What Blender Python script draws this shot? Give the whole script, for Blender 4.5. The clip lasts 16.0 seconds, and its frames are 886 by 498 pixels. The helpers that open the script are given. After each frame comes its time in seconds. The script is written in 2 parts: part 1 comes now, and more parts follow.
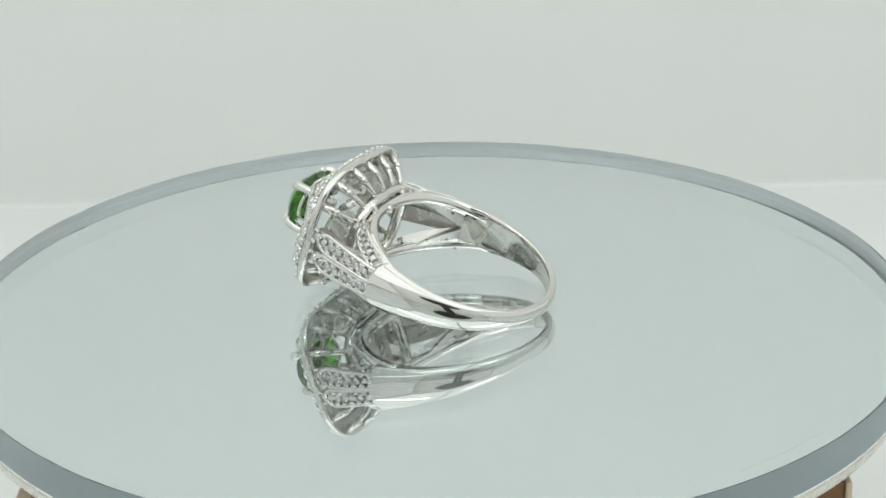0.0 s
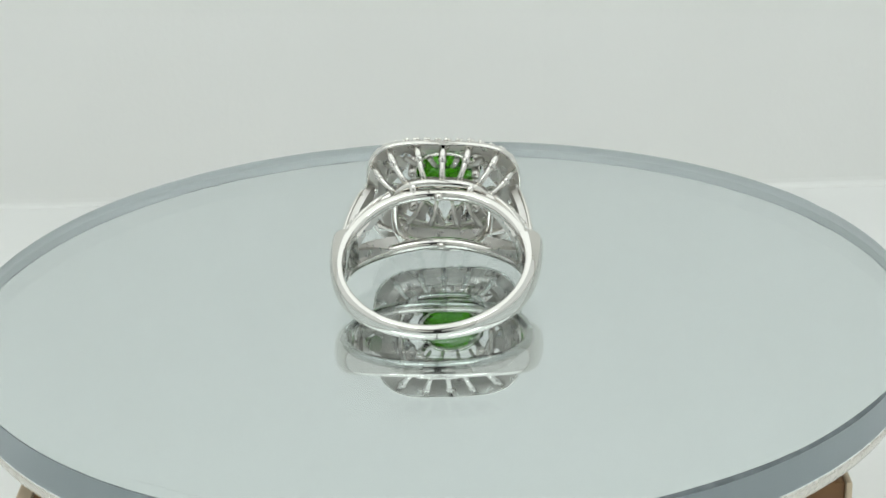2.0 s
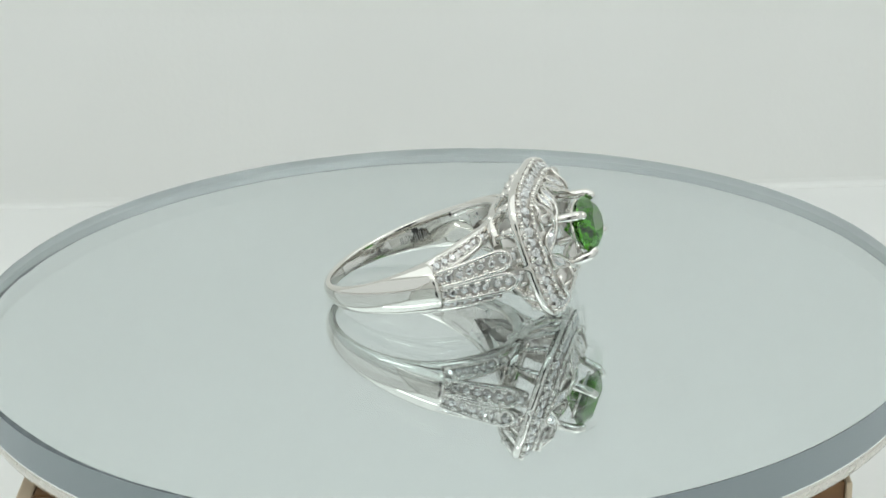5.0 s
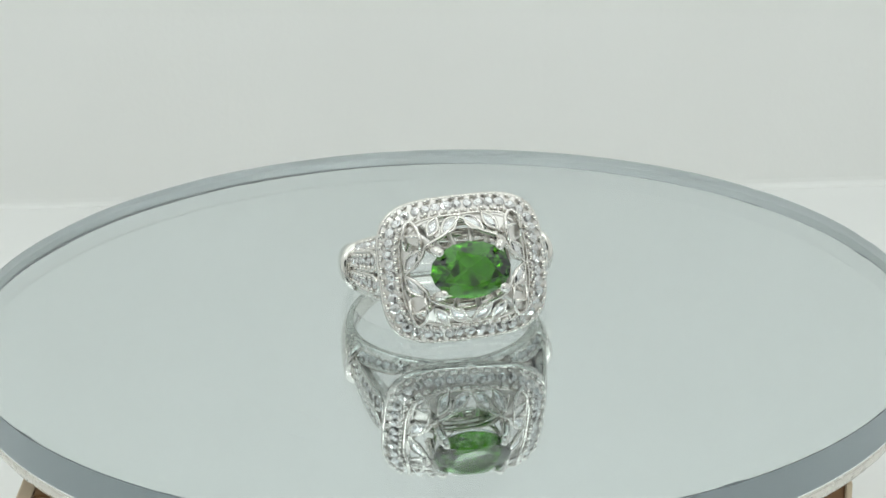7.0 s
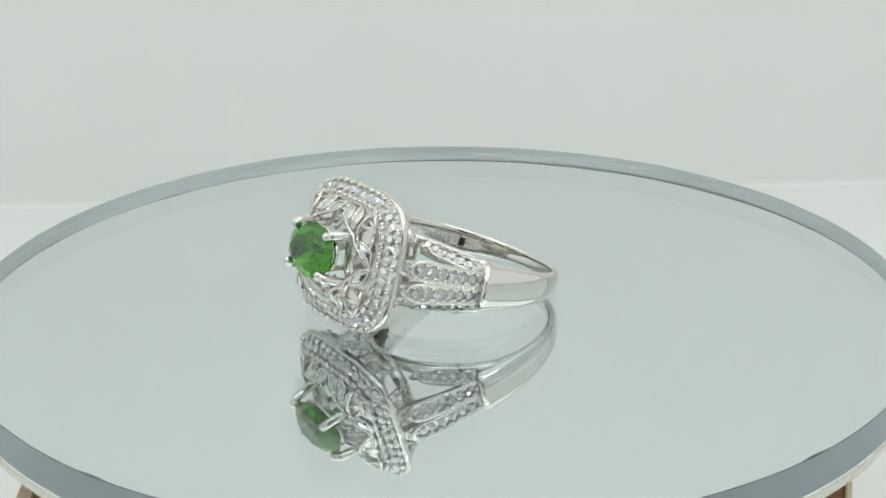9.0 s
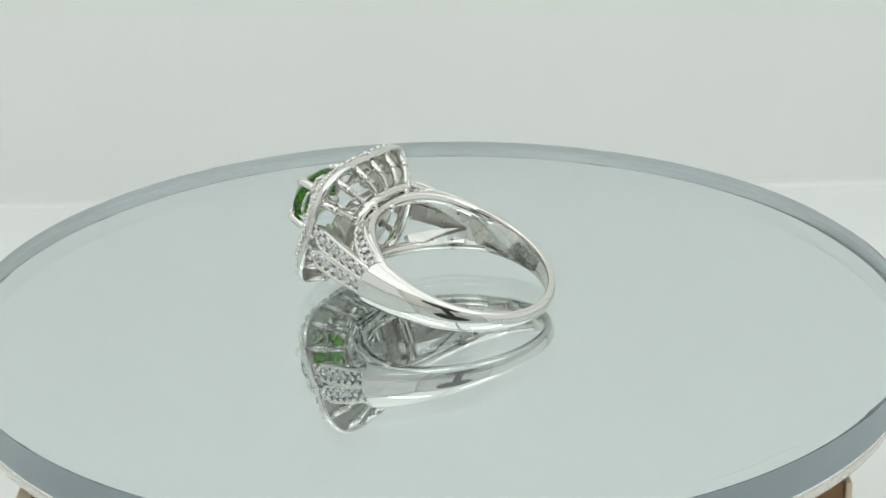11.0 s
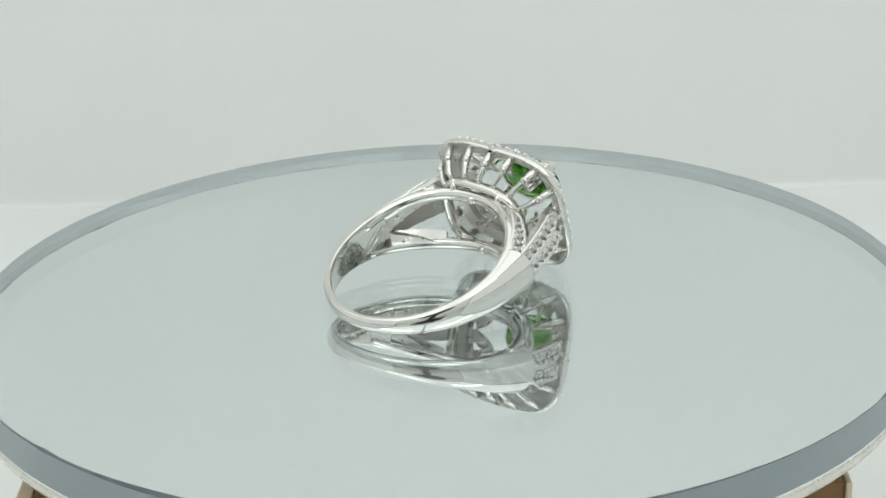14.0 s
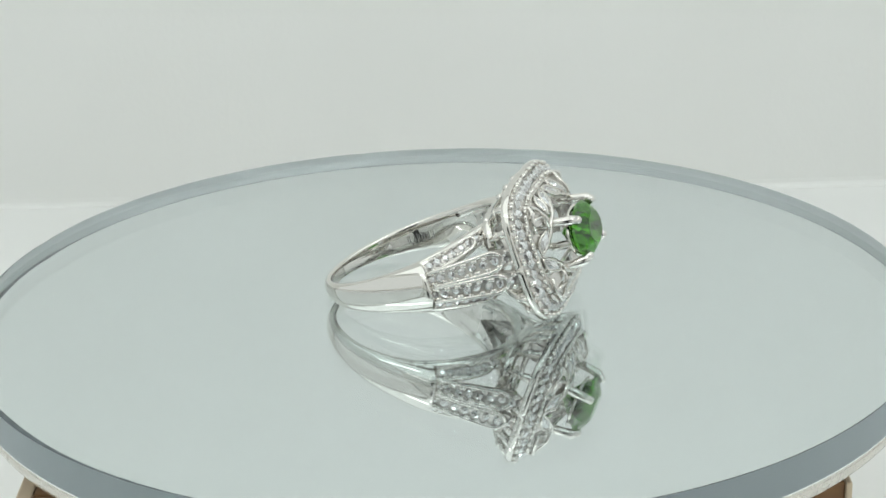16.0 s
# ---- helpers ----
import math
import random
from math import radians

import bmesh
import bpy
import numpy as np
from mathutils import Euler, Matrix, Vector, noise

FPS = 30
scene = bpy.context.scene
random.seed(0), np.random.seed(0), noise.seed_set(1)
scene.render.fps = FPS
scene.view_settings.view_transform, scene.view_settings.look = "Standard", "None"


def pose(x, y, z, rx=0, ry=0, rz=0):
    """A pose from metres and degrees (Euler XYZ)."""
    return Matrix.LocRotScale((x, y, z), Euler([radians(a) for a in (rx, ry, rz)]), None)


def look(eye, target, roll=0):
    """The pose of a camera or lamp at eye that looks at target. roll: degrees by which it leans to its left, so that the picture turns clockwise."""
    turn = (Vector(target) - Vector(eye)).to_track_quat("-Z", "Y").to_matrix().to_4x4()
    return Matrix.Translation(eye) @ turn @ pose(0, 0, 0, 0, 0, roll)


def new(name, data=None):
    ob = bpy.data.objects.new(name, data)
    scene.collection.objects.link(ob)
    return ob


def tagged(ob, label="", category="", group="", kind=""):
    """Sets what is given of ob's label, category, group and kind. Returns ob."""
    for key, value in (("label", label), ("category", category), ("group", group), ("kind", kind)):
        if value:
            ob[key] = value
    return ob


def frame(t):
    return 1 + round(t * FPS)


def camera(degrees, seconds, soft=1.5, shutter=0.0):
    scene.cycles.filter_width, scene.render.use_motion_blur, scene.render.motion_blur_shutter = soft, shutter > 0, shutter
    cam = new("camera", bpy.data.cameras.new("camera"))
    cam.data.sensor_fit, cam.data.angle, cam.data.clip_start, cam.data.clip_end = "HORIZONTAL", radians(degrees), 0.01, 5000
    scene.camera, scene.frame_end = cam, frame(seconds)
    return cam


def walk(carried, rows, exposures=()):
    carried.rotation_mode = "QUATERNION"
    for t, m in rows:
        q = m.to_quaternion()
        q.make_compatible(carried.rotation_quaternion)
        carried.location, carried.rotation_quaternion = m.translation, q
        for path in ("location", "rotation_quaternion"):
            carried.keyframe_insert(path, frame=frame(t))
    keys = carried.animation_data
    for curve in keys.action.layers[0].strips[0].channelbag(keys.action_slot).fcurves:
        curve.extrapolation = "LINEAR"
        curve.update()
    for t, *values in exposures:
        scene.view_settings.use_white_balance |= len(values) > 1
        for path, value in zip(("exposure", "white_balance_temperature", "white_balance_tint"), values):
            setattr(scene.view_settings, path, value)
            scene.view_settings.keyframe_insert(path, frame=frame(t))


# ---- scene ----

# ---------------------------------------------------------------- camera
MM = 0.001
cam = camera(25.885, 16.0, soft=1.5)
EYE = Vector((0.0, -0.1814, 0.0738))
PITCH, YAW, ROLL = radians(20.872), radians(0.026), -1.486
AIM = EYE + Vector((math.sin(YAW) * math.cos(PITCH), math.cos(YAW) * math.cos(PITCH), -math.sin(PITCH)))
walk(cam, [(0.0, look(EYE, AIM, ROLL)), (16.0, look(EYE, AIM, ROLL))])

# ---------------------------------------------------------------- world and exposure
world = bpy.data.worlds.new("studio_world")
scene.world = world
world.use_nodes = True
world.node_tree.nodes["Background"].inputs[0].default_value = (0.9, 1.0, 0.95, 1)
world.node_tree.nodes["Background"].inputs[1].default_value = 0.05
scene.view_settings.exposure = 0.0
PANEL_POWER = 1.33
SIDE_POWER = 0.82
STRIP_POWER = 6.0
PANEL_COLOUR = (0.93, 1.0, 0.98, 1)

# ---------------------------------------------------------------- materials


def material(name):
    m = bpy.data.materials.new(name)
    m.use_nodes = True
    nt = m.node_tree
    return m, nt, nt.nodes["Principled BSDF"]


def link_noise(nt, bsdf, scale, low, high, socket, detail=4.0):
    """Noise in object space, mapped between two values or colours, into a socket."""
    tc = nt.nodes.new("ShaderNodeTexCoord")
    nz = nt.nodes.new("ShaderNodeTexNoise")
    nz.inputs["Scale"].default_value = scale
    nz.inputs["Detail"].default_value = detail
    ramp = nt.nodes.new("ShaderNodeValToRGB")
    ramp.color_ramp.elements[0].position, ramp.color_ramp.elements[1].position = 0.35, 0.68
    ramp.color_ramp.elements[0].color = low if isinstance(low, tuple) else (low, low, low, 1)
    ramp.color_ramp.elements[1].color = high if isinstance(high, tuple) else (high, high, high, 1)
    nt.links.new(tc.outputs["Object"], nz.inputs["Vector"])
    nt.links.new(nz.outputs["Fac"], ramp.inputs["Fac"])
    nt.links.new(ramp.outputs["Color"], bsdf.inputs[socket])
    return nz


def link_bump(nt, bsdf, scale, strength, distance):
    tc = nt.nodes.new("ShaderNodeTexCoord")
    nz = nt.nodes.new("ShaderNodeTexNoise")
    nz.inputs["Scale"].default_value, nz.inputs["Detail"].default_value = scale, 3.0
    bp = nt.nodes.new("ShaderNodeBump")
    bp.inputs["Strength"].default_value, bp.inputs["Distance"].default_value = strength, distance
    nt.links.new(tc.outputs["Object"], nz.inputs["Vector"])
    nt.links.new(nz.outputs["Fac"], bp.inputs["Height"])
    nt.links.new(bp.outputs["Normal"], bsdf.inputs["Normal"])


def metal(name, colour, rough_low, rough_high, bump):
    m, nt, b = material(name)
    b.inputs["Base Color"].default_value = colour
    b.inputs["Metallic"].default_value = 1.0
    link_noise(nt, b, 900, rough_low, rough_high, "Roughness")
    if bump:
        link_bump(nt, b, 1400, bump, 0.00005)
    return m


POLISHED = metal("polished_white_gold", (0.755, 0.73, 0.69, 1), 0.03, 0.065, 0.05)
CAST = metal("cast_white_gold", (0.78, 0.755, 0.72, 1), 0.25, 0.42, 0.5)
CHROME = metal("brushed_chrome", (0.74, 0.71, 0.66, 1), 0.18, 0.32, 0.1)
MIRROR = metal("mirror_silvering", (0.84, 0.867, 0.865, 1), 0.0, 0.004, 0.0)


def make_glass(name, colour, ior, rough=0.0):
    m, nt, b = material(name)
    b.inputs["Base Color"].default_value = colour
    b.inputs["Transmission Weight"].default_value = 1.0
    b.inputs["IOR"].default_value = ior
    b.inputs["Roughness"].default_value = rough
    return m


PLATE_GLASS = make_glass("plate_glass", (0.93, 0.965, 0.97, 1), 1.5)
EDGE_GLASS, _nt, _b = material("ground_glass_edge")
_b.inputs["Base Color"].default_value = (0.64, 0.74, 0.785, 1)
_b.inputs["Transmission Weight"].default_value = 0.62
_b.inputs["IOR"].default_value = 1.5
_b.inputs["Roughness"].default_value = 0.36
DIAMOND = make_glass("clear_diamond", (0.98, 0.98, 0.98, 1), 1.95, 0.0)
DIAMOND.node_tree.nodes["Principled BSDF"].inputs["Transmission Weight"].default_value = 0.85
DIAMOND.node_tree.nodes["Principled BSDF"].inputs["Metallic"].default_value = 0.45
GREEN = make_glass("green_gem", (0.048, 0.262, 0.003, 1), 1.69, 0.0)


def painted(name, low, high, scale, rough, bump=0.15, dist=0.0002, bscale=900):
    m, nt, b = material(name)
    link_noise(nt, b, scale, low, high, "Base Color")
    b.inputs["Roughness"].default_value = rough
    link_bump(nt, b, bscale, bump, dist)
    return m


TENT_WALL = painted("white_tent_cloth", (0.79, 0.79, 0.77, 1), (0.83, 0.83, 0.815, 1), 9, 0.85)
TENT_FLOOR = painted("white_paper_floor", (0.79, 0.79, 0.775, 1), (0.83, 0.83, 0.815, 1), 12, 0.8)
BROWN = painted("brown_stained_wood", (0.16, 0.075, 0.025, 1), (0.28, 0.14, 0.05, 1), 120, 0.5)
CREAM = painted("pale_bare_wood", (0.62, 0.50, 0.36, 1), (0.72, 0.60, 0.45, 1), 150, 0.6)
BLACK = painted("black_plastic", (0.012, 0.012, 0.013, 1), (0.02, 0.02, 0.02, 1), 200, 0.5)
SCRATCH = painted("pale_scratch", (0.42, 0.44, 0.43, 1), (0.5, 0.52, 0.51, 1), 900, 0.5)
# Worn chamfer; the dark front seen in its glass is put into the colour.
CHAMFER, _nt, _b = material("worn_chamfer_darkened")
link_noise(_nt, _b, 500, (0.10, 0.12, 0.13, 1), (0.19, 0.22, 0.235, 1), "Base Color")
_b.inputs["Transmission Weight"].default_value = 0.35
_b.inputs["Roughness"].default_value = 0.4
# Grey of the engraved strokes; on holes it stands for the shade inside.
ENGRAVING_SHADE = painted("engraving_and_hole_shade", (0.25, 0.25, 0.25, 1), (0.32, 0.32, 0.31, 1), 2000, 0.5)


def glow(name, colour, power):
    m = bpy.data.materials.new(name)
    m.use_nodes = True
    nt = m.node_tree
    nt.nodes.clear()
    e, o = nt.nodes.new("ShaderNodeEmission"), nt.nodes.new("ShaderNodeOutputMaterial")
    e.inputs[0].default_value, e.inputs[1].default_value = colour, power
    nt.links.new(e.outputs[0], o.inputs[0])
    return m


# Ceiling and side panels are unseen, added to light the tent evenly.
LED = glow("added_panel_glow", PANEL_COLOUR, PANEL_POWER)
LED_SIDE = glow("added_side_glow", PANEL_COLOUR, SIDE_POWER)
LED_STRIP = glow("led_strip", PANEL_COLOUR, STRIP_POWER)

# ---------------------------------------------------------------- mesh helpers (millimetres)


def part(name, bm, mat, parent=None, label="", smooth=True, m=None):
    """Links a bmesh in millimetres as one mesh object under a thing or a part."""
    bmesh.ops.scale(bm, vec=(MM, MM, MM), verts=bm.verts)
    for f in bm.faces:
        f.smooth = smooth
    me = bpy.data.meshes.new(name)
    bm.to_mesh(me)
    bm.free()
    me.materials.append(mat)
    ob = new(name, me)
    ob.parent = parent
    if m is not None:
        ob.matrix_local = m
    if label:
        tagged(ob, label)
    return ob


def again(ob, parent, m):
    """One more object on the mesh of a part."""
    o = new(ob.name.split(".")[0], ob.data)
    o.parent = parent
    o.matrix_local = m
    return o


def mm_pose(x, y, z, rx=0, ry=0, rz=0):
    return pose(x * MM, y * MM, z * MM, rx, ry, rz)


def loft(bm, rings, closed_path=False, closed_ring=True, caps=True):
    """Skins a row of vertex rings."""
    vs = [[bm.verts.new(p) for p in r] for r in rings]
    k = len(vs[0])
    n = len(vs)
    for i in range(n if closed_path else n - 1):
        a, b = vs[i], vs[(i + 1) % n]
        for j in range(k if closed_ring else k - 1):
            bm.faces.new((a[j], a[(j + 1) % k], b[(j + 1) % k], b[j]))
    if caps and not closed_path and closed_ring:
        bm.faces.new(vs[0][::-1])
        bm.faces.new(vs[-1])
    return vs


def tube(bm, pts, r, closed=False, seg=8, flat=1.0, up=(0, 0, 1)):
    """A round wire along points; r is one radius or one for each point; flat squeezes it along up."""
    pts = [Vector(p) for p in pts]
    n = len(pts)
    up = Vector(up)
    rings = []
    for i, p in enumerate(pts):
        a = pts[(i - 1) % n] if closed or i > 0 else p
        b = pts[(i + 1) % n] if closed or i < n - 1 else p
        t = (b - a).normalized()
        side = t.cross(up)
        if side.length < 1e-4:
            side = t.cross(Vector((1, 0, 0)))
        side.normalize()
        w = side.cross(t).normalized()
        rr = r[i] if isinstance(r, (list, tuple)) else r
        rings.append([p + rr * (math.cos(2 * math.pi * j / seg) * side + flat * math.sin(2 * math.pi * j / seg) * w) for j in range(seg)])
    loft(bm, rings, closed_path=closed)


def ball(bm, p, r, sub=2):
    bmesh.ops.create_icosphere(bm, subdivisions=sub, radius=r, matrix=Matrix.Translation(p))


def block(bm, x0, x1, y0, y1, z0, z1, bevel=0.0):
    g = bmesh.ops.create_cube(bm, size=1.0, matrix=Matrix.Translation(((x0 + x1) / 2, (y0 + y1) / 2, (z0 + z1) / 2)) @ Matrix.Diagonal((x1 - x0, y1 - y0, z1 - z0, 1)))
    if bevel:
        es = {e for v in g["verts"] for e in v.link_edges}
        bmesh.ops.bevel(bm, geom=list(es), offset=bevel, segments=2, profile=0.6, affect="EDGES")


def lathe(bm, profile, seg=128, caps=True):
    """Turns a profile of (radius, height) round z, from its top to its bottom."""
    rings = [[(r * math.cos(2 * math.pi * j / seg), r * math.sin(2 * math.pi * j / seg), z) for j in range(seg)] for r, z in profile]
    loft(bm, rings, caps=caps)


def cushion(a, b, k, n=3.7):
    """A point of a cushion-shaped outline at angle k."""
    c, s = math.cos(k), math.sin(k)
    return math.copysign(abs(c) ** (2 / n), c) * a, math.copysign(abs(s) ** (2 / n), s) * b


def cushion_line(a, b, count, z, n=3.7):
    """Evenly spaced points along a cushion-shaped outline."""
    fine = [cushion(a, b, 2 * math.pi * i / 1440, n) for i in range(1441)]
    run = [0.0]
    for p, q in zip(fine, fine[1:]):
        run.append(run[-1] + math.hypot(q[0] - p[0], q[1] - p[1]))
    out, j = [], 0
    for i in range(count):
        want = run[-1] * i / count
        while run[j + 1] < want:
            j += 1
        out.append(Vector((fine[j][0], fine[j][1], z)))
    return out


def gem(bm, a, b, crown, pavilion, girdle=0.08, table=0.56, n=16, ka=0.0):
    """A brilliant-cut stone with an oval girdle at z = 0."""
    def ring(f, z, off, count):
        return [bm.verts.new((a * f * math.cos(2 * math.pi * (i + off) / count + ka), b * f * math.sin(2 * math.pi * (i + off) / count + ka), z)) for i in range(count)]
    h = n // 2
    g1, g0 = ring(1, girdle, 0, n), ring(1, -girdle, 0, n)
    star = ring((1 + table) / 2 + 0.03, crown * 0.62, 0.5, h)
    tab = ring(table, crown, 0, h)
    mid = ring(0.52, -pavilion * 0.56, 0, h)
    tip = bm.verts.new((0, 0, -pavilion))
    bm.faces.new(tab)
    for i in range(n):
        j = (i + 1) % n
        bm.faces.new((g0[i], g0[j], g1[j], g1[i]))
    for i in range(h):
        j = (i + 1) % h
        bm.faces.new((tab[i], star[i], tab[j]))
        bm.faces.new((star[i], g1[2 * i], g1[2 * i + 1]))
        bm.faces.new((star[i], g1[2 * i + 1], g1[(2 * i + 2) % n]))
        bm.faces.new((star[i], g1[(2 * i + 2) % n], star[j], tab[j]))
        bm.faces.new((mid[i], g0[(2 * i + 1) % n], g0[2 * i]))
        bm.faces.new((mid[i], mid[j], g0[(2 * i + 1) % n]))
        bm.faces.new((mid[j], g0[(2 * i + 2) % n], g0[(2 * i + 1) % n]))
        bm.faces.new((mid[j], mid[i], tip))
    bmesh.ops.recalc_face_normals(bm, faces=bm.faces)


# ---------------------------------------------------------------- the light tent
FLOOR_Z, BACK_Y, FRONT_Y, SIDE_X, TOP_Z = -40.0, 143.7, -300.0, 220.0, 230.0


def light_tent():
    bm = bmesh.new()
    block(bm, -SIDE_X, SIDE_X, FRONT_Y, BACK_Y, FLOOR_Z - 4, FLOOR_Z)
    tagged(part("floor", bm, TENT_FLOOR, smooth=False), "smooth white paper floor of the light tent", "floor", kind="structure")
    # back wall with a small sagging fold at its foot
    bm = bmesh.new()
    prof = [(BACK_Y - 1.2, FLOOR_Z + 0.05), (BACK_Y - 0.75, FLOOR_Z + 0.12), (BACK_Y - 0.35, FLOOR_Z + 0.35), (BACK_Y - 0.1, FLOOR_Z + 0.75), (BACK_Y, FLOOR_Z + 1.5),
            (BACK_Y, TOP_Z), (BACK_Y + 4, TOP_Z), (BACK_Y + 4, FLOOR_Z - 4), (BACK_Y - 1.2, FLOOR_Z - 0.2)]
    rings = []
    for i in range(25):
        x = -SIDE_X + 2 * SIDE_X * i / 24
        w = 0.5 * math.sin(x * 0.021) + 0.3 * math.sin(x * 0.07 + 1)
        rings.append([(x, y + (w if 0 < j < 6 else 0), z) for j, (y, z) in enumerate(prof)])
    loft(bm, rings)
    bmesh.ops.recalc_face_normals(bm, faces=bm.faces)
    tagged(part("wall_back", bm, TENT_WALL, smooth=False), "plain white fabric back wall of the light tent", "wall", kind="structure")
    for name, x0, x1, y0, y1 in (("wall_left", -SIDE_X - 4, -SIDE_X, FRONT_Y, BACK_Y), ("wall_right", SIDE_X, SIDE_X + 4, FRONT_Y, BACK_Y),
                                 ("wall_front", -SIDE_X, SIDE_X, FRONT_Y - 4, FRONT_Y)):
        bm = bmesh.new()
        block(bm, x0, x1, y0, y1, FLOOR_Z, TOP_Z)
        tagged(part(name, bm, TENT_WALL, smooth=False), "plain white fabric wall of the light tent", "wall", kind="structure")
    bm = bmesh.new()
    block(bm, -SIDE_X, SIDE_X, FRONT_Y, BACK_Y, TOP_Z, TOP_Z + 4)
    tagged(part("ceiling", bm, TENT_WALL, smooth=False), "plain white fabric ceiling of the light tent", "ceiling", kind="structure")


def unseen_light(m, sx, sy, mat, label):
    """An added, unseen lit panel whose diffuser looks down its own -z."""
    root = new("unseen_light")
    root.matrix_basis = m
    bm = bmesh.new()
    block(bm, -sx / 2 - 3, sx / 2 + 3, -sy / 2 - 3, sy / 2 + 3, 1, 6, 1.0)
    part("housing", bm, TENT_WALL, root, smooth=False)
    bm = bmesh.new()
    block(bm, -sx / 2, sx / 2, -sy / 2, sy / 2, -1, 0.9, 0.3)
    part("diffuser", bm, mat, root, "glowing white diffuser", smooth=False)
    tagged(root, label, "light panel", "tent lights")


light_tent()
# Unseen panels above and beside, added for soft light from all round.
for x in (-107, 107):
    unseen_light(mm_pose(x, -78, TOP_Z - 6.5), 206, 420, LED, "broad unseen white light panel added under the tent ceiling")
for sx in (-1, 1):
    unseen_light(mm_pose(sx * (SIDE_X - 6.5), -78, 95, 0, 90 * sx, 0), 190, 400, LED_SIDE, "broad unseen white light panel added on the tent side")
for x in (-120, 120):
    unseen_light(mm_pose(x, -120, TOP_Z - 13.6), 150, 18, LED_STRIP, "narrow bright light strip under the tent ceiling")

# ---------------------------------------------------------------- turntable
RATE = -360.0 / 10.858
DISC_R, GLASS_T = 47.78, 3.45
AXIS = mm_pose(-0.25, -0.077, 0) @ Matrix.Rotation(0.0071, 4, "X") @ Matrix.Rotation(0.0034, 4, "Y")
DISC_TILT = Matrix.Rotation(0.0104, 4, "X") @ Matrix.Rotation(0.0024, 4, "Y")


def turntable():
    root = new("turntable")
    at = mm_pose(-0.542, -0.041, -0.072)
    bm = bmesh.new()
    def worn(a):                                  # how far the ground chamfer is worn, 0 to 1
        d = math.atan2(math.sin(a - 0.05), math.cos(a - 0.05))
        wide = math.exp(-(d / 0.62) ** 4) * (0.85 + 0.15 * math.sin(a * 17))
        chips = max(0.0, math.sin(a * 23 + 2) * math.sin(a * 9.0) - 0.72) * 1.6
        return min(1.0, wide + chips)
    rows = []
    for j in range(256):
        a = 2 * math.pi * j / 256
        g = worn(a)
        rows.append([(r * math.cos(a), r * math.sin(a), z) for r, z in ((DISC_R - 0.07 - 0.4 * g, 0), (DISC_R, -0.05 - 0.2 * g), (DISC_R, -GLASS_T))])
    rows = [[rows[j][i] for j in range(256)] for i in range(3)]
    loft(bm, rows, caps=False)
    bm.verts.ensure_lookup_table()
    bm.faces.new([v for v in bm.verts if abs(v.co.z) < 1e-6])
    bmesh.ops.recalc_face_normals(bm, faces=bm.faces)
    if sum((f.normal.z for f in bm.faces)) < 0:
        bmesh.ops.reverse_faces(bm, faces=bm.faces)
    for f in bm.faces:
        f.material_index = 1 if abs(f.normal.z) < 0.2 else 2 if len(f.verts) == 4 else 0
    plate = part("glass_plate", bm, PLATE_GLASS, root, "clear thick glass plate with a ground edge", smooth=False, m=at)
    plate.data.materials.append(EDGE_GLASS)
    plate.data.materials.append(CHAMFER)
    bm = bmesh.new()
    lathe(bm, [(DISC_R - 0.01, -GLASS_T), (DISC_R - 0.01, -GLASS_T - 0.15)], 256)
    bmesh.ops.recalc_face_normals(bm, faces=bm.faces)
    part("mirror_backing", bm, MIRROR, root, "silvered mirror backing", smooth=False, m=at)
    bm = bmesh.new()
    prof = [(DISC_R - 0.5, -GLASS_T - 0.16), (DISC_R - 0.15, -3.7), (DISC_R - 0.1, -4.3), (DISC_R - 0.5, -5.2), (DISC_R - 1.6, -6.1), (DISC_R - 3.2, -6.6), (DISC_R - 9, -6.9)]
    lathe(bm, prof, 192)
    part("chrome_rim", bm, CHROME, root, "curved polished silver underside rim", m=at)
    bm = bmesh.new()
    lathe(bm, [(16, -6.9), (16, -9.6)], 64)
    part("hub", bm, BLACK, root, m=at)
    for line in [[(-16.02, 25.97), (-13.81, 26.68), (-10.93, 27.6)], [(-6.82, 28.43), (-5.43, 29.41), (-3.35, 30.77)], [(24.39, -39.46), (26.65, -37.64), (29.35, -35.71), (31.7, -33.37), (33.41, -32.05)]]:
        bm = bmesh.new()
        tube(bm, [(x, y, 0.004) for x, y in line], [0.008] + [0.022] * (len(line) - 2) + [0.008], seg=6, flat=0.25)
        part("faint_scratch", bm, SCRATCH, plate)
    tagged(root, "round revolving turntable with a mirrored glass top", "turntable")
    return root


def wooden_stand():
    root = new("wooden_stand")
    root.matrix_basis = mm_pose(-1.75, 0, FLOOR_Z)
    top = -9.6 - FLOOR_Z
    for sx in (-1, 1):
        bm = bmesh.new()
        x, w = (-37.3, 0.75) if sx < 0 else (38.35, 0.3)
        block(bm, x - w, x + w, -25.2, 25.2, 0, top, 0.25)
        part("side_board", bm, CREAM, root, "pale bare wood side board", smooth=False)
    for sy in (-1, 1):
        bm = bmesh.new()
        block(bm, -36.5, 38.0, 24.2 * sy - 0.7, 24.2 * sy + 0.7, 0, top - 0.1, 0.2)
        part("front_board" if sy < 0 else "back_board", bm, BROWN, root, smooth=False)
    bm = bmesh.new()
    block(bm, -36.5, 36.5, -23.4, 23.4, top - 3, top - 0.1, 0.2)
    part("top_board", bm, BROWN, root, smooth=False)
    tagged(root, "small brown wooden stand with pale sides under the turntable", "stand")


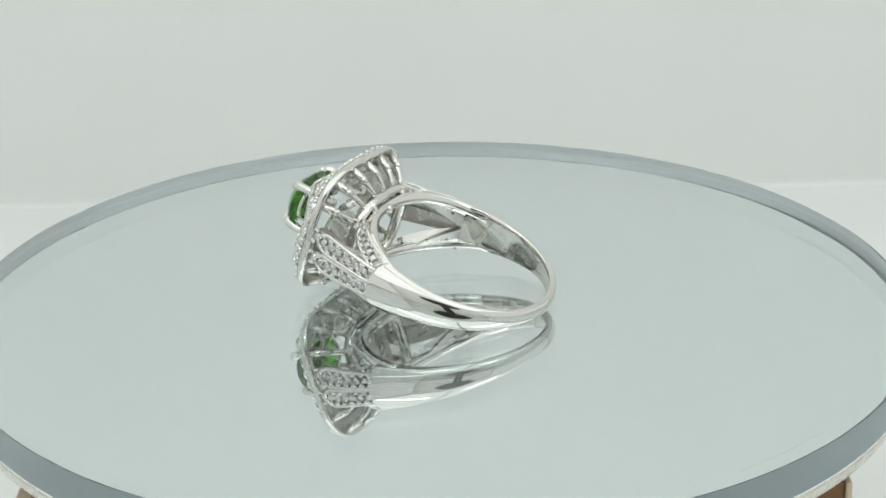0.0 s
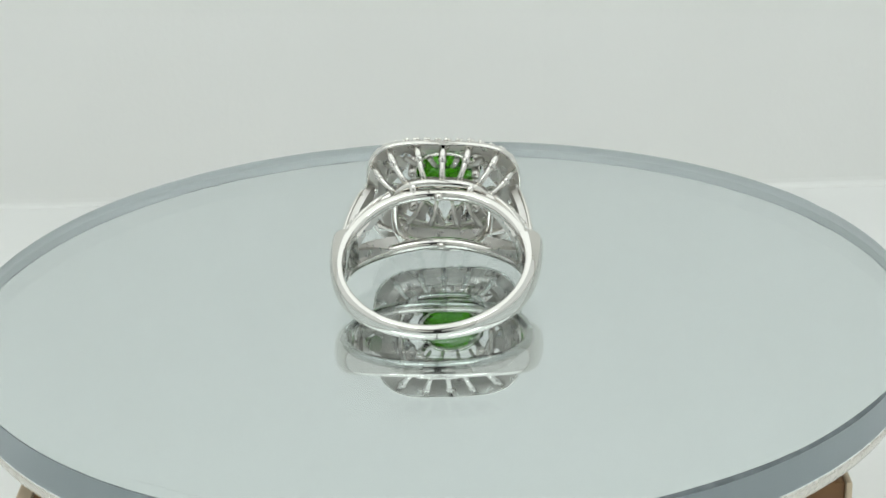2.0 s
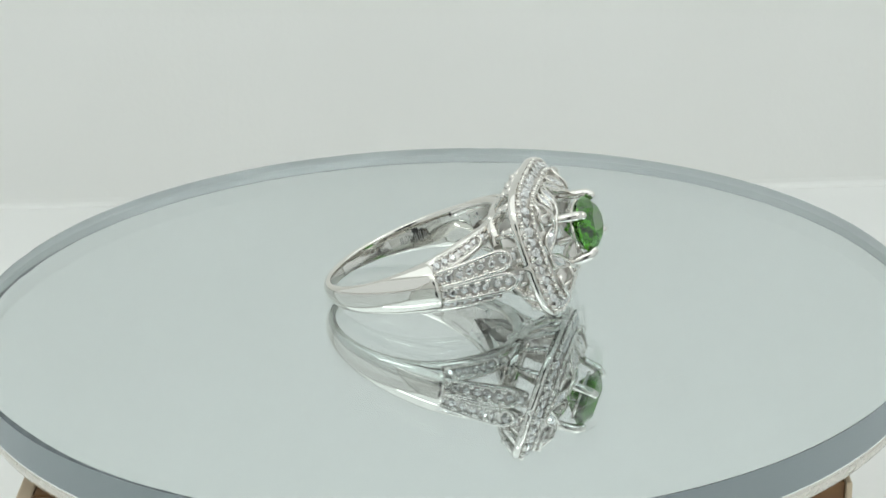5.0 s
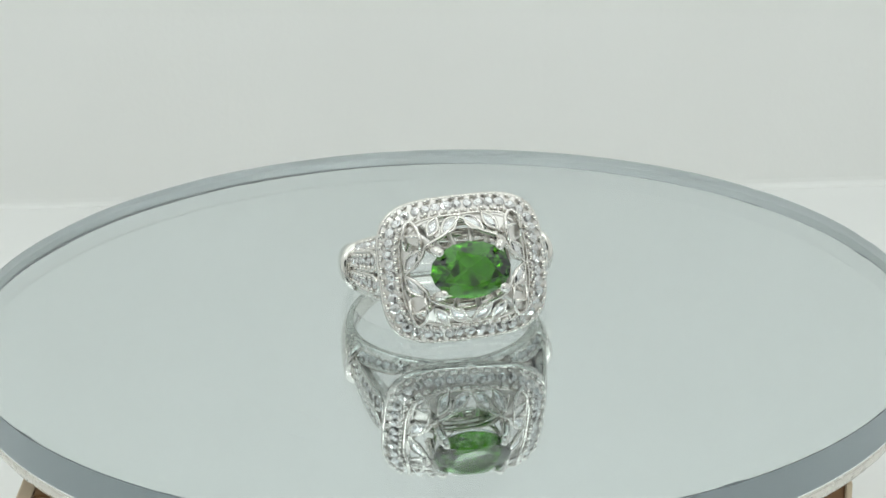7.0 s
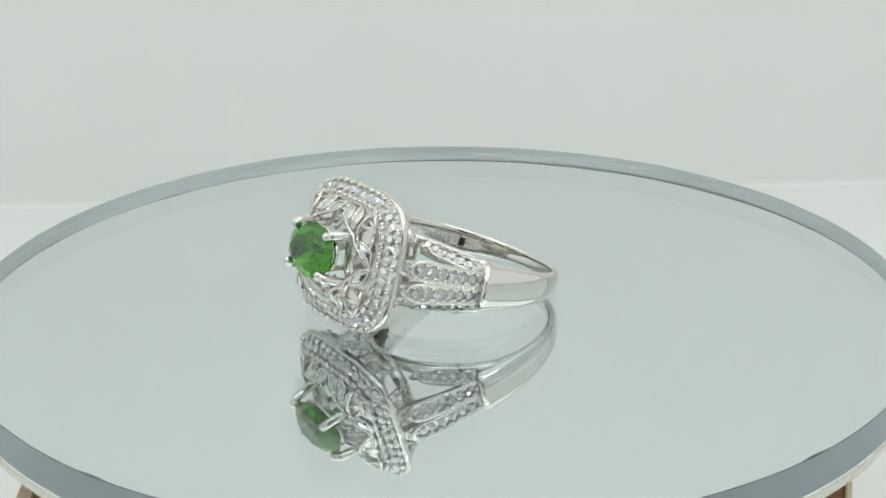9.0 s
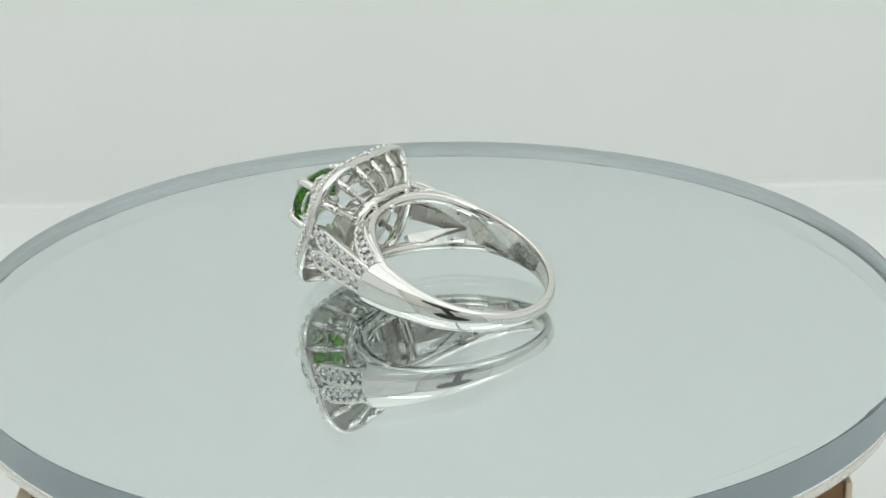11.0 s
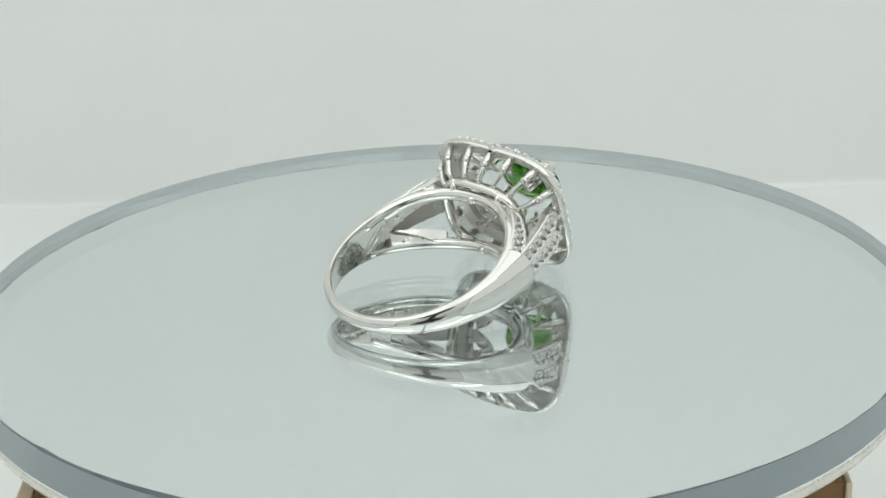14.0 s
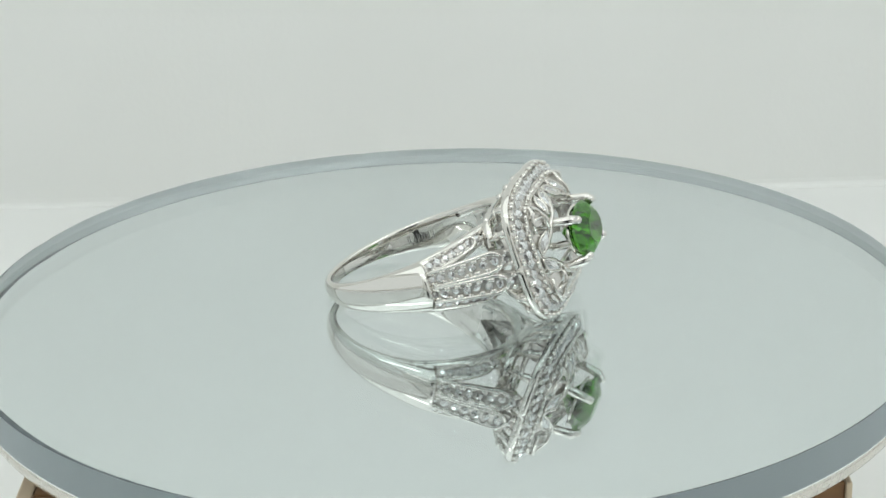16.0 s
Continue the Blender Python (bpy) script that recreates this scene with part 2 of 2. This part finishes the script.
def camera_rig():
    root = new("filming_camera")
    root.matrix_basis = mm_pose(0, -190.4, FLOOR_Z)
    z = 73.8 - FLOOR_Z
    # Unseen dark oval, added and shaped to the slot reflected in the band.
    bm = bmesh.new()
    lathe(bm, [(20, 5), (59, 5), (63, 3), (63, -6), (58, -9)], 64)
    bmesh.ops.scale(bm, vec=(1, 0.55, 1), verts=bm.verts)
    bmesh.ops.recalc_face_normals(bm, faces=bm.faces)
    part("dark_oval", bm, BLACK, root, "wide black oval standing in for the dark slot reflected in the ring", smooth=False, m=mm_pose(0, 0, z, -90, 0, 0))
    bm = bmesh.new()
    block(bm, -40, 40, -40, -10, z - 28, z + 28, 3)
    part("body", bm, BLACK, root, smooth=False)
    bm = bmesh.new()
    lathe(bm, [(14, z - 26), (14, 6)], 32)
    part("stem", bm, BLACK, root)
    bm = bmesh.new()
    lathe(bm, [(8, 8), (42, 5), (45, 3), (45, 0)], 64)
    part("foot", bm, BLACK, root)
    tagged(root, "black camera with a wide dark oval on a stout stand", "camera")


turn_thing = turntable()
wooden_stand()
camera_rig()

# ---------------------------------------------------------------- the ring
RING_AZ, RING_TILT = radians(151.89), radians(14.91)
HEAD_DIR = Vector((math.cos(RING_AZ), math.sin(RING_AZ), 0))
ACROSS = Vector((-math.sin(RING_AZ), math.cos(RING_AZ), 0))
RING_AT = ACROSS * 0.417 + HEAD_DIR * -2.409 + Vector((0, 0, 2.96))
RZ = HEAD_DIR * math.cos(RING_TILT) + Vector((0, 0, math.sin(RING_TILT)))
RY = HEAD_DIR * -math.sin(RING_TILT) + Vector((0, 0, math.cos(RING_TILT)))
RING_M = Matrix(((ACROSS.x, RY.x, RZ.x, RING_AT.x * MM), (ACROSS.y, RY.y, RZ.y, RING_AT.y * MM), (ACROSS.z, RY.z, RZ.z, RING_AT.z * MM), (0, 0, 0, 1)))
RING_M = RING_M @ pose(0, 0, 0, 0, 0, -0.27)
HEAD_M = RING_M @ pose(-0.153 * MM, 0.27 * MM, 12 * MM, -3.61, 0.34, 2.27) @ pose(0, 0, -12 * MM)
RI = 8.95                     # inner radius of the hoop
LIP = 114.8                   # where the plain shank ends, in degrees from its bottom
HEAD_Y = 0.27                  # the head sits a little off the hoop's middle
FRAME_Z, STONE_Z = 13.51, 18.17
HALO_A, HALO_B, HALO_RISE = 8.02, 6.87, 1.3


def hoop_point(deg, r, y):
    a = radians(deg)
    return Vector((r * math.sin(a), y, -r * math.cos(a)))


def shank(ring):
    bm = bmesh.new()
    rings = []
    count = 130
    ends = [(0.0, 1.0), (0.9, 0.992), (1.8, 0.965), (2.6, 0.92), (3.2, 0.86), (3.6, 0.78), (3.8, 0.68)]      # rounded end: degrees past the lip, size
    way = [-LIP + 2 - e for e, _ in ends[:0:-1]] + [(LIP - 2) * math.sin(math.pi / 2 * (2 * i / count - 1) * 0.8) / math.sin(math.pi / 2 * 0.8) for i in range(count + 1)] + [LIP - 2 + e for e, _ in ends[1:]]
    size = [f for _, f in ends[:0:-1]] + [1.0] * (count + 1) + [f for _, f in ends[1:]]
    for d, f in zip(way, size):
        k = min(1.0, abs(d) / LIP)
        half = (0.76 + 1.80 * k ** 1.7) * f
        thick = 0.93 + 0.4 * k ** 2 + 1.6 * k ** 6
        thick = 0.3 + (thick - 0.3) * f
        row = []
        for j in range(44):                       # softly domed outside, flatter inside
            a = 2 * math.pi * j / 44
            c, q = math.cos(a), math.sin(a)
            e = 3.4 - 0.5 * k if q > 0 else 3.2
            y = math.copysign(abs(c) ** (2 / e), c) * half
            r = math.copysign(abs(q) ** (2 / e), q)
            crown = (0.17 + 0.55 * k ** 3) * f
            r = r * (thick - 0.3 - crown) + crown * (1 - (y / half) ** 2) if q > 0 else r * 0.3
            row.append(hoop_point(d, RI + 0.3 + r, y + 0.1 * k))
        rings.append(row)
    loft(bm, rings)
    bmesh.ops.recalc_face_normals(bm, faces=bm.faces)
    ob = part("shank", bm, POLISHED, ring, "smooth polished white gold band", m=RING_M)
    # worn hallmark strokes inside the band, on a slightly sunk plate
    random.seed(3)
    for side in (-1, 1):
        for i in range(6):
            d = side * (64 + i * 3.3)
            h = random.uniform(0.4, 0.52)
            for e, w in ((-0.95, 0.22), (0.35, 0.3)):
                bm = bmesh.new()
                p = [hoop_point(d + e - w, RI - 0.012, -h), hoop_point(d + e + w, RI - 0.012, -h), hoop_point(d + e + w, RI - 0.012, h), hoop_point(d + e - w, RI - 0.012, h)]
                q = [v * 1.006 for v in p]
                loft(bm, [p, q])
                bmesh.ops.recalc_face_normals(bm, faces=bm.faces)
                part("hallmark_stroke", bm, ENGRAVING_SHADE, ob, smooth=False)
                h *= random.uniform(0.6, 1.0)
    return ob


def rails(ring):
    for side in (-1, 1):                          # inner faces of the fork under each shoulder
        for s in (-1, 1):
            bm = bmesh.new()
            rows = []
            for i in range(15):
                k = i / 14
                d = side * (LIP - 8 + 44 * k)
                h = 1.55 + 1.2 * min(1, k * 1.2)
                g = h * min(0.97, max(0.0, (k - 0.22) / 0.78) ** 0.7)
                rows.append([hoop_point(d, RI + 0.02, s * g), hoop_point(d, RI + 0.06, s * h), hoop_point(d, RI + 1.0, s * h), hoop_point(d, RI + 1.0, s * g)])
            loft(bm, rows)
            bmesh.ops.recalc_face_normals(bm, faces=bm.faces)
            part("shoulder_web", bm, CAST, ring, smooth=False, m=RING_M)
    for s in (-1, 1):
        bm = bmesh.new()
        pts = []
        for i in range(41):
            d = LIP - 14 + (360 - 2 * LIP + 28) * i / 40
            k = 1 - abs(i - 20) / 20
            pts.append(hoop_point(d, RI + 0.58, s * (1.5 + 1.6 * math.sin(math.pi / 2 * min(1, k * 1.25)))))
        tube(bm, pts, 0.62, seg=14, up=(0, 1, 0), flat=1.05)
        rail = part("under_rail", bm, POLISHED, ring, "polished rail under the head", m=RING_M)
        bm = bmesh.new()
        ball(bm, (0, s * 3.1, RI + 0.1), 0.5)
        part("bead", bm, POLISHED, rail)


DIAMOND_MESH = []


def small_diamond(parent, p, normal, r):
    q = Vector(normal).to_track_quat("Z", "Y").to_matrix().to_4x4()
    q = q @ Euler((random.uniform(-0.38, 0.38), random.uniform(-0.38, 0.38), 0)).to_matrix().to_4x4()
    m = Matrix.Translation(Vector(p) * MM) @ q @ Matrix.Rotation(random.uniform(0, 1), 4, "Z") @ Matrix.Scale(r * random.uniform(0.88, 1.06), 4)
    if not DIAMOND_MESH:
        bm = bmesh.new()
        gem(bm, 1, 1, 0.45, 0.8, 0.05, 0.5, 8)
        ob = part("diamond", bm, DIAMOND, parent, "small clear round diamond", smooth=False)
        ob.matrix_local = m
        DIAMOND_MESH.append(ob)
        return ob
    return again(DIAMOND_MESH[0], parent, m)


def strip(ring, line, normals, half, count, r, deep=0.7):
    """A channel of small stones: a bed, two raised edges, stones and grains between them."""
    bm = bmesh.new()
    rings, left, right = [], [], []
    n = len(line)
    for i, p in enumerate(line):
        t = (line[min(n - 1, i + 1)] - line[max(0, i - 1)]).normalized()
        w = normals[i].cross(t).normalized()
        nn = t.cross(w).normalized()
        if nn.dot(normals[i]) < 0:
            nn = -nn
        h = half[i]
        rings.append([p - w * h, p + w * h, p + w * h - nn * deep, p - w * h - nn * deep])
        left.append(p - w * h + nn * 0.12)
        right.append(p + w * h + nn * 0.12)
    h0 = half[-3]                                 # rounded loop at the head end
    mid = (left[-3] + right[-3]) / 2
    side_way = (right[-3] - left[-3]).normalized()
    along = (line[-1] - line[-3]).normalized()
    arc = [mid - side_way * h0 * math.cos(math.pi * j / 10) + along * 1.5 * h0 * math.sin(math.pi * j / 10) for j in range(1, 10)]
    left, right = left[:-2], right[:-2]
    loft(bm, rings)
    bmesh.ops.recalc_face_normals(bm, faces=bm.faces)
    for f in bm.faces:
        f.smooth = False
    ob = part("shoulder_strip", bm, CAST, ring, "channel set with small clear diamonds", smooth=False, m=RING_M)
    bm = bmesh.new()
    tube(bm, left + arc + right[::-1], 0.21, closed=True, seg=8, up=tuple(normals[n // 2]))
    part("edge_wire", bm, POLISHED, ob)
    bm = bmesh.new()
    for i in range(count):
        k = (i + 0.6) / (count + 0.2) * (n - 1)
        a = min(n - 2, int(k))
        p = line[a].lerp(line[a + 1], k - a)
        nn = normals[a].lerp(normals[a + 1], k - a).normalized()
        t = (line[a + 1] - line[a]).normalized()
        w = nn.cross(t).normalized()
        h = half[a]
        small_diamond(ob, p + nn * 0.1, nn, min(r, h * 0.8))
        for s in (-1, 1):
            for e in (0.45, 1.05):
                ball(bm, p + t * r * e + w * s * h * 0.68 + nn * 0.16, random.uniform(0.16, 0.3), 1)
    part("grain_setting", bm, POLISHED, ob)


def hole_shade_dots(ring, side, s):
    # Solid grey balls, nothing cut; each hole's shade is put into their colour.
    for k, size in ((0.02, 0.22), (0.25, 0.3), (0.62, 0.2)):
        d = side * (LIP + 1 + 35 * k)
        c = hoop_point(d, RI + 0.05 + size * 0.75, s * (1.35 + 0.95 * k))
        bm = bmesh.new()
        ball(bm, c, size, 2)
        part("hole_shade_dot", bm, ENGRAVING_SHADE, ring, m=RING_M)


def shoulders(ring):
    for side in (-1, 1):
        for s in (-1, 1):
            # inner pair: from the lip straight up to the head
            a, b = Vector((side * 9.55, s * 0.72 + 0.1, 4.2)), Vector((side * 7.65, s * 1.2 + HEAD_Y * 0.9, 12.9))
            line = [a.lerp(b, i / 8) + Vector((side * 0.35 * math.sin(math.pi * i / 8), 0, 0)) for i in range(9)]
            strip(ring, line, [Vector((side, s * 0.12, 0.25)).normalized()] * 9, [0.68 + 0.3 * i / 8 for i in range(7)] + [0.9, 0.55], 8, 0.46)
            # outer pair: follows the rail towards the basket
            line, nor = [], []
            for i in range(9):
                k = i / 8
                d = LIP + 1 + 35 * k
                line.append(hoop_point(side * d, RI + 1.15 + 0.5 * k, s * (1.78 + 1.3 * k) + 0.1))
                nor.append((hoop_point(side * d, 1, s * 0.9)).normalized())
            strip(ring, line, nor, [0.8 - 0.25 * i / 8 for i in range(9)], 7, 0.44, 1.15)
            hole_shade_dots(ring, side, s)


STRUT_STEPS = [q + k for q in (0, 72) for k in (11, 19, 28, 36, 44, 53, 61)]


def basket(ring):
    z0, z1 = 10.1, FRAME_Z - 0.3
    at = HEAD_M
    # flat-walled base rail
    bm = bmesh.new()
    rows = []
    for o, i_ in zip(cushion_line(5.25, 4.5, 96, 0, 3.0), cushion_line(4.6, 3.85, 96, 0, 3.0)):
        rows.append([o + Vector((0, 0, z0 - 0.5)), o * 1.015 + Vector((0, 0, z0 - 0.1)), o * 1.01 + Vector((0, 0, z0 + 0.45)), o * 0.98 + Vector((0, 0, z0 + 0.58)),
                     i_ + Vector((0, 0, z0 + 0.5)), i_ + Vector((0, 0, z0 - 0.45))])
    loft(bm, rows, closed_path=True)
    bmesh.ops.recalc_face_normals(bm, faces=bm.faces)
    part("base_rail", bm, POLISHED, ring, "polished cushion-shaped base rail", m=at)
    for s in (-1, 1):
        for x in (-3.0, 3.0):
            bm = bmesh.new()
            tube(bm, [(x, s * 4.2, z0), (x * 0.97, s * 3.6 - HEAD_Y * 0.5, 9.6), (x * 0.95, s * 3.05 - HEAD_Y, 9.15)], 0.42)
            part("basket_foot", bm, POLISHED, ring, m=at)
    low, high = cushion_line(5.05, 4.3, 144, z0 + 0.3, 3.0), cushion_line(7.5, 6.4, 144, z1)
    for i in STRUT_STEPS:
        a, b = low[i], high[i]
        mid = a.lerp(b, 0.5) + Vector((0, 0, -0.55))
        knob = a.lerp(b, 0.72) + Vector((0, 0, -0.6))
        out = Vector((b.x * 0.4, b.y, 0)).normalized()
        bm = bmesh.new()
        tube(bm, [a, a.lerp(mid, 0.5) + Vector((0, 0, -0.15)), mid, mid.lerp(b, 0.5) + Vector((0, 0, -0.2)), b], [0.34, 0.29, 0.31, 0.38, 0.46], seg=10)
        ball(bm, knob, 0.47, 2)
        strut = part("basket_strut", bm, POLISHED, ring, m=at)
        bm = bmesh.new()                          # grey ball for the shade inside a drilled eye of the knob
        ball(bm, knob + out * 0.33 + Vector((0, 0, -0.22)), 0.13, 1)
        part("eye_shade_dot", bm, ENGRAVING_SHADE, strut)


def halo(ring):
    at = HEAD_M @ mm_pose(0, 0, FRAME_Z)
    count = 160
    o, i_ = cushion_line(HALO_A, HALO_B, count, 0), cushion_line(6.1, 5.15, count, 0)
    bm = bmesh.new()
    rows = []
    for a, b in zip(o, i_):
        rows.append([a + Vector((0, 0, -0.45)), a + Vector((0, 0, 0.15)), b + Vector((0, 0, HALO_RISE)), b + Vector((0, 0, 0.5)), b.lerp(a, 0.4) + Vector((0, 0, -0.1))])
    loft(bm, rows, closed_path=True)
    bmesh.ops.recalc_face_normals(bm, faces=bm.faces)
    frame_ob = part("halo_frame", bm, CAST, ring, "cushion-shaped halo frame set with small clear diamonds", smooth=False, m=at)
    bm = bmesh.new()
    rows = []
    for p in o:                                   # polished rounded outer wall
        rows.append([p * f + Vector((0, 0, h)) for f, h in ((0.985, -0.55), (1.008, -0.42), (1.012, -0.1), (1.004, 0.2), (0.985, 0.28), (0.965, 0.14))])
    loft(bm, rows, closed_path=True)
    bmesh.ops.recalc_face_normals(bm, faces=bm.faces)
    part("outer_edge", bm, POLISHED, frame_ob)
    bm = bmesh.new()
    tube(bm, [p + Vector((0, 0, HALO_RISE)) for p in i_], 0.17, closed=True, seg=8)
    part("inner_edge", bm, POLISHED, frame_ob)
    bm = bmesh.new()
    n = 44
    mid_z = (HALO_RISE + 0.15) / 2
    mo, mi = cushion_line(7.08, 6.04, n, mid_z), cushion_line(7.08, 6.04, 4 * n, mid_z)
    for k, p in enumerate(mo):
        out = Vector((p.x / 50, p.y / 40, 0)).normalized()
        small_diamond(frame_ob, p + Vector((0, 0, 0.08)), (out * 0.6 + Vector((0, 0, 1))).normalized(), 0.56)
        q = mi[4 * k + 2]
        o2 = Vector((q.x / 50, q.y / 40, 0)).normalized()
        for s in (-0.62, 0.72):
            for e in (-0.17, 0.17):
                w2 = Vector((-o2.y, o2.x, 0))
                ball(bm, q + o2 * s + w2 * e + Vector((0, 0, 0.22 - 0.62 * s)), random.uniform(0.17, 0.3), 2)
    part("grain_setting", bm, POLISHED, frame_ob)


def dome(x, y):
    k = max(abs(x) / 6.2, abs(y) / 5.25)
    return HALO_RISE + 2.4 * (1 - min(1, k) ** 2.0)


def leaf_outline(p, q, width, n=9):
    p, q = Vector((*p, 0)), Vector((*q, 0))
    w = Vector((-(q - p).y, (q - p).x, 0)).normalized()
    up = [p.lerp(q, i / n) + w * width * math.sin(math.pi * i / n) for i in range(n + 1)]
    down = [p.lerp(q, i / n) - w * width * math.sin(math.pi * i / n) for i in range(n - 1, 0, -1)]
    return up + down


def filigree(ring):
    at = HEAD_M @ mm_pose(0, 0, FRAME_Z)
    # the star-shaped opening round the stone
    quarter = [(5.75, 0), (4.9, 0.75), (4.1, 1.6), (3.75, 2.5), (2.9, 2.95), (1.9, 3.35), (0.85, 4.1)]
    order = [(x, y) for x, y in quarter] + [(0, 4.9)] + [(-x, y) for x, y in quarter[:0:-1]] + [(-x, -y) for x, y in quarter] + [(0, -4.9)] + [(x, -y) for x, y in quarter[:0:-1]]
    bm = bmesh.new()
    tube(bm, [(x, y, dome(x, y)) for x, y in order], 0.19, closed=True, seg=8)
    part("star_wire", bm, POLISHED, ring, "polished star-shaped filigree wire", m=at)
    bm = bmesh.new()
    rows = []
    ring_pts = sorted((math.atan2(y, x), math.hypot(x, y)) for x, y in order)
    ring_pts = [(ring_pts[-1][0] - 2 * math.pi, ring_pts[-1][1])] + ring_pts + [(ring_pts[0][0] + 2 * math.pi, ring_pts[0][1])]
    for a in cushion_line(6.1, 5.25, 128, 0):
        ang = math.atan2(a.y, a.x)
        far = np.interp(ang, [q[0] for q in ring_pts], [q[1] for q in ring_pts])
        b = Vector((far * math.cos(ang), far * math.sin(ang), 0))
        b = b if b.length < 0.97 * a.length else a * 0.97
        m2 = a.lerp(b, 0.5)
        top = [Vector((v.x, v.y, dome(v.x, v.y) - 0.26)) for v in (a, m2, b)]
        rows.append(top + [v + Vector((0, 0, -0.25)) for v in top[::-1]])
    tops = [r[0].lerp(r[1], 0.35) + Vector((0, 0, -0.12)) for r in rows]
    tube(bm, tops, 0.2, closed=True, seg=6)
    part("filigree_rail", bm, CAST, ring, m=at)
    for i in range(0, 128, 8):                    # radial bars with pierced gaps between
        bm = bmesh.new()
        loft(bm, [rows[(i + j) % 128] for j in range(6)])
        bmesh.ops.recalc_face_normals(bm, faces=bm.faces)
        part("filigree_bar", bm, CAST, ring, smooth=False, m=at)
    for sx in (-1, 1):
        for sy in (-1, 1):
            for (p, q, w) in (((5.75, 0.25), (4.35, 2.15), 0.55), ((0.3, 4.95), (2.0, 3.55), 0.55), ((2.15, 5.05), (3.35, 3.4), 0.5)):
                line = leaf_outline((sx * p[0], sy * p[1]), (sx * q[0], sy * q[1]), w)
                p3 = [Vector((v.x, v.y, dome(v.x, v.y))) for v in line]
                bm = bmesh.new()
                tube(bm, p3, 0.14, closed=True, seg=7)
                leaf = part("filigree_leaf", bm, POLISHED, ring, "small marquise leaf set with a diamond", m=at)
                bm = bmesh.new()
                c = sum(p3, Vector()) / len(p3)
                loft(bm, [[v.lerp(c, 0.12) + Vector((0, 0, -0.02)) for v in p3], [v.lerp(c, 0.55) + Vector((0, 0, 0.2)) for v in p3], [v.lerp(c, 0.9) + Vector((0, 0, 0.23)) for v in p3]])
                bmesh.ops.recalc_face_normals(bm, faces=bm.faces)
                part("leaf_stone", bm, DIAMOND, leaf, smooth=False)
            # rounded corner loop with its cross bar
            loop = [(4.25, 2.2), (4.15, 3.4), (4.3, 4.4), (4.65, 4.9), (5.05, 4.95), (5.4, 4.6), (5.62, 3.6), (5.6, 2.4)]
            bm = bmesh.new()
            tube(bm, [(sx * x, sy * y, dome(x, y) + 0.1) for x, y in loop], 0.19, seg=8)
            tube(bm, [(sx * x, sy * (3.5 + 0.12 * (x - 4)), dome(x, 3.6) + 0.05) for x in (4.2, 4.9, 5.65)], 0.15, seg=8)
            part("corner_loop", bm, POLISHED, ring, m=at)


def centre_stone(ring):
    at = HEAD_M
    bm = bmesh.new()
    gem(bm, 3.8, 2.68, 1.1, 2.5, 0.1, 0.56, 16)
    part("centre_stone", bm, GREEN, ring, "oval faceted deep green gemstone", smooth=False, m=at @ mm_pose(0, 0, STONE_Z))
    bm = bmesh.new()
    for r, z in ((0.86, STONE_Z - 0.75),):
        tube(bm, [(3.8 * r * math.cos(2 * math.pi * i / 40), 2.68 * r * math.sin(2 * math.pi * i / 40), z) for i in range(40)], 0.2, closed=True, seg=8)
    part("stone_seat", bm, POLISHED, ring, m=at)
    for s in (-1, 1):                             # slim gallery bars under the stone
        for x in (-2.7, -0.95, 0.95, 2.7):
            bm = bmesh.new()
            tube(bm, [(x * 1.5, s * 4.5, FRAME_Z + 0.2), (x * 1.1, s * 3.3, FRAME_Z + 0.7), (x * 0.8, s * 2.2, FRAME_Z + 1.9)], [0.32, 0.24, 0.2], seg=8)
            part("gallery_bar", bm, CAST, ring, m=at)
    for sx in (-1, 1):
        for sy in (-1, 1):
            bm = bmesh.new()
            pts = [(sx * 3.35, sy * 2.3, FRAME_Z + 0.2), (sx * 3.25, sy * 2.25, STONE_Z - 1.2), (sx * 3.1, sy * 2.12, STONE_Z), (sx * 2.8, sy * 1.9, STONE_Z + 0.5)]
            tube(bm, pts, [0.44, 0.46, 0.5, 0.44], seg=10)
            ball(bm, pts[-1], 0.46, 2)
            part("prong", bm, POLISHED, ring, m=at)


def build_ring():
    ring = new("ring")
    random.seed(11)
    shank(ring)
    rails(ring)
    shoulders(ring)
    basket(ring)
    halo(ring)
    filigree(ring)
    centre_stone(ring)
    tagged(ring, "polished white gold ring with oval green gemstone and small diamonds", "ring")
    return ring


ring_thing = build_ring()


def motions():
    spin = [(i * 0.25, Matrix.Rotation(radians(RATE * i * 0.25), 4, "Z")) for i in range(65)]
    walk(turn_thing, [(t, AXIS @ m @ DISC_TILT) for t, m in spin])
    walk(ring_thing, [(t, AXIS @ m) for t, m in spin])


motions()
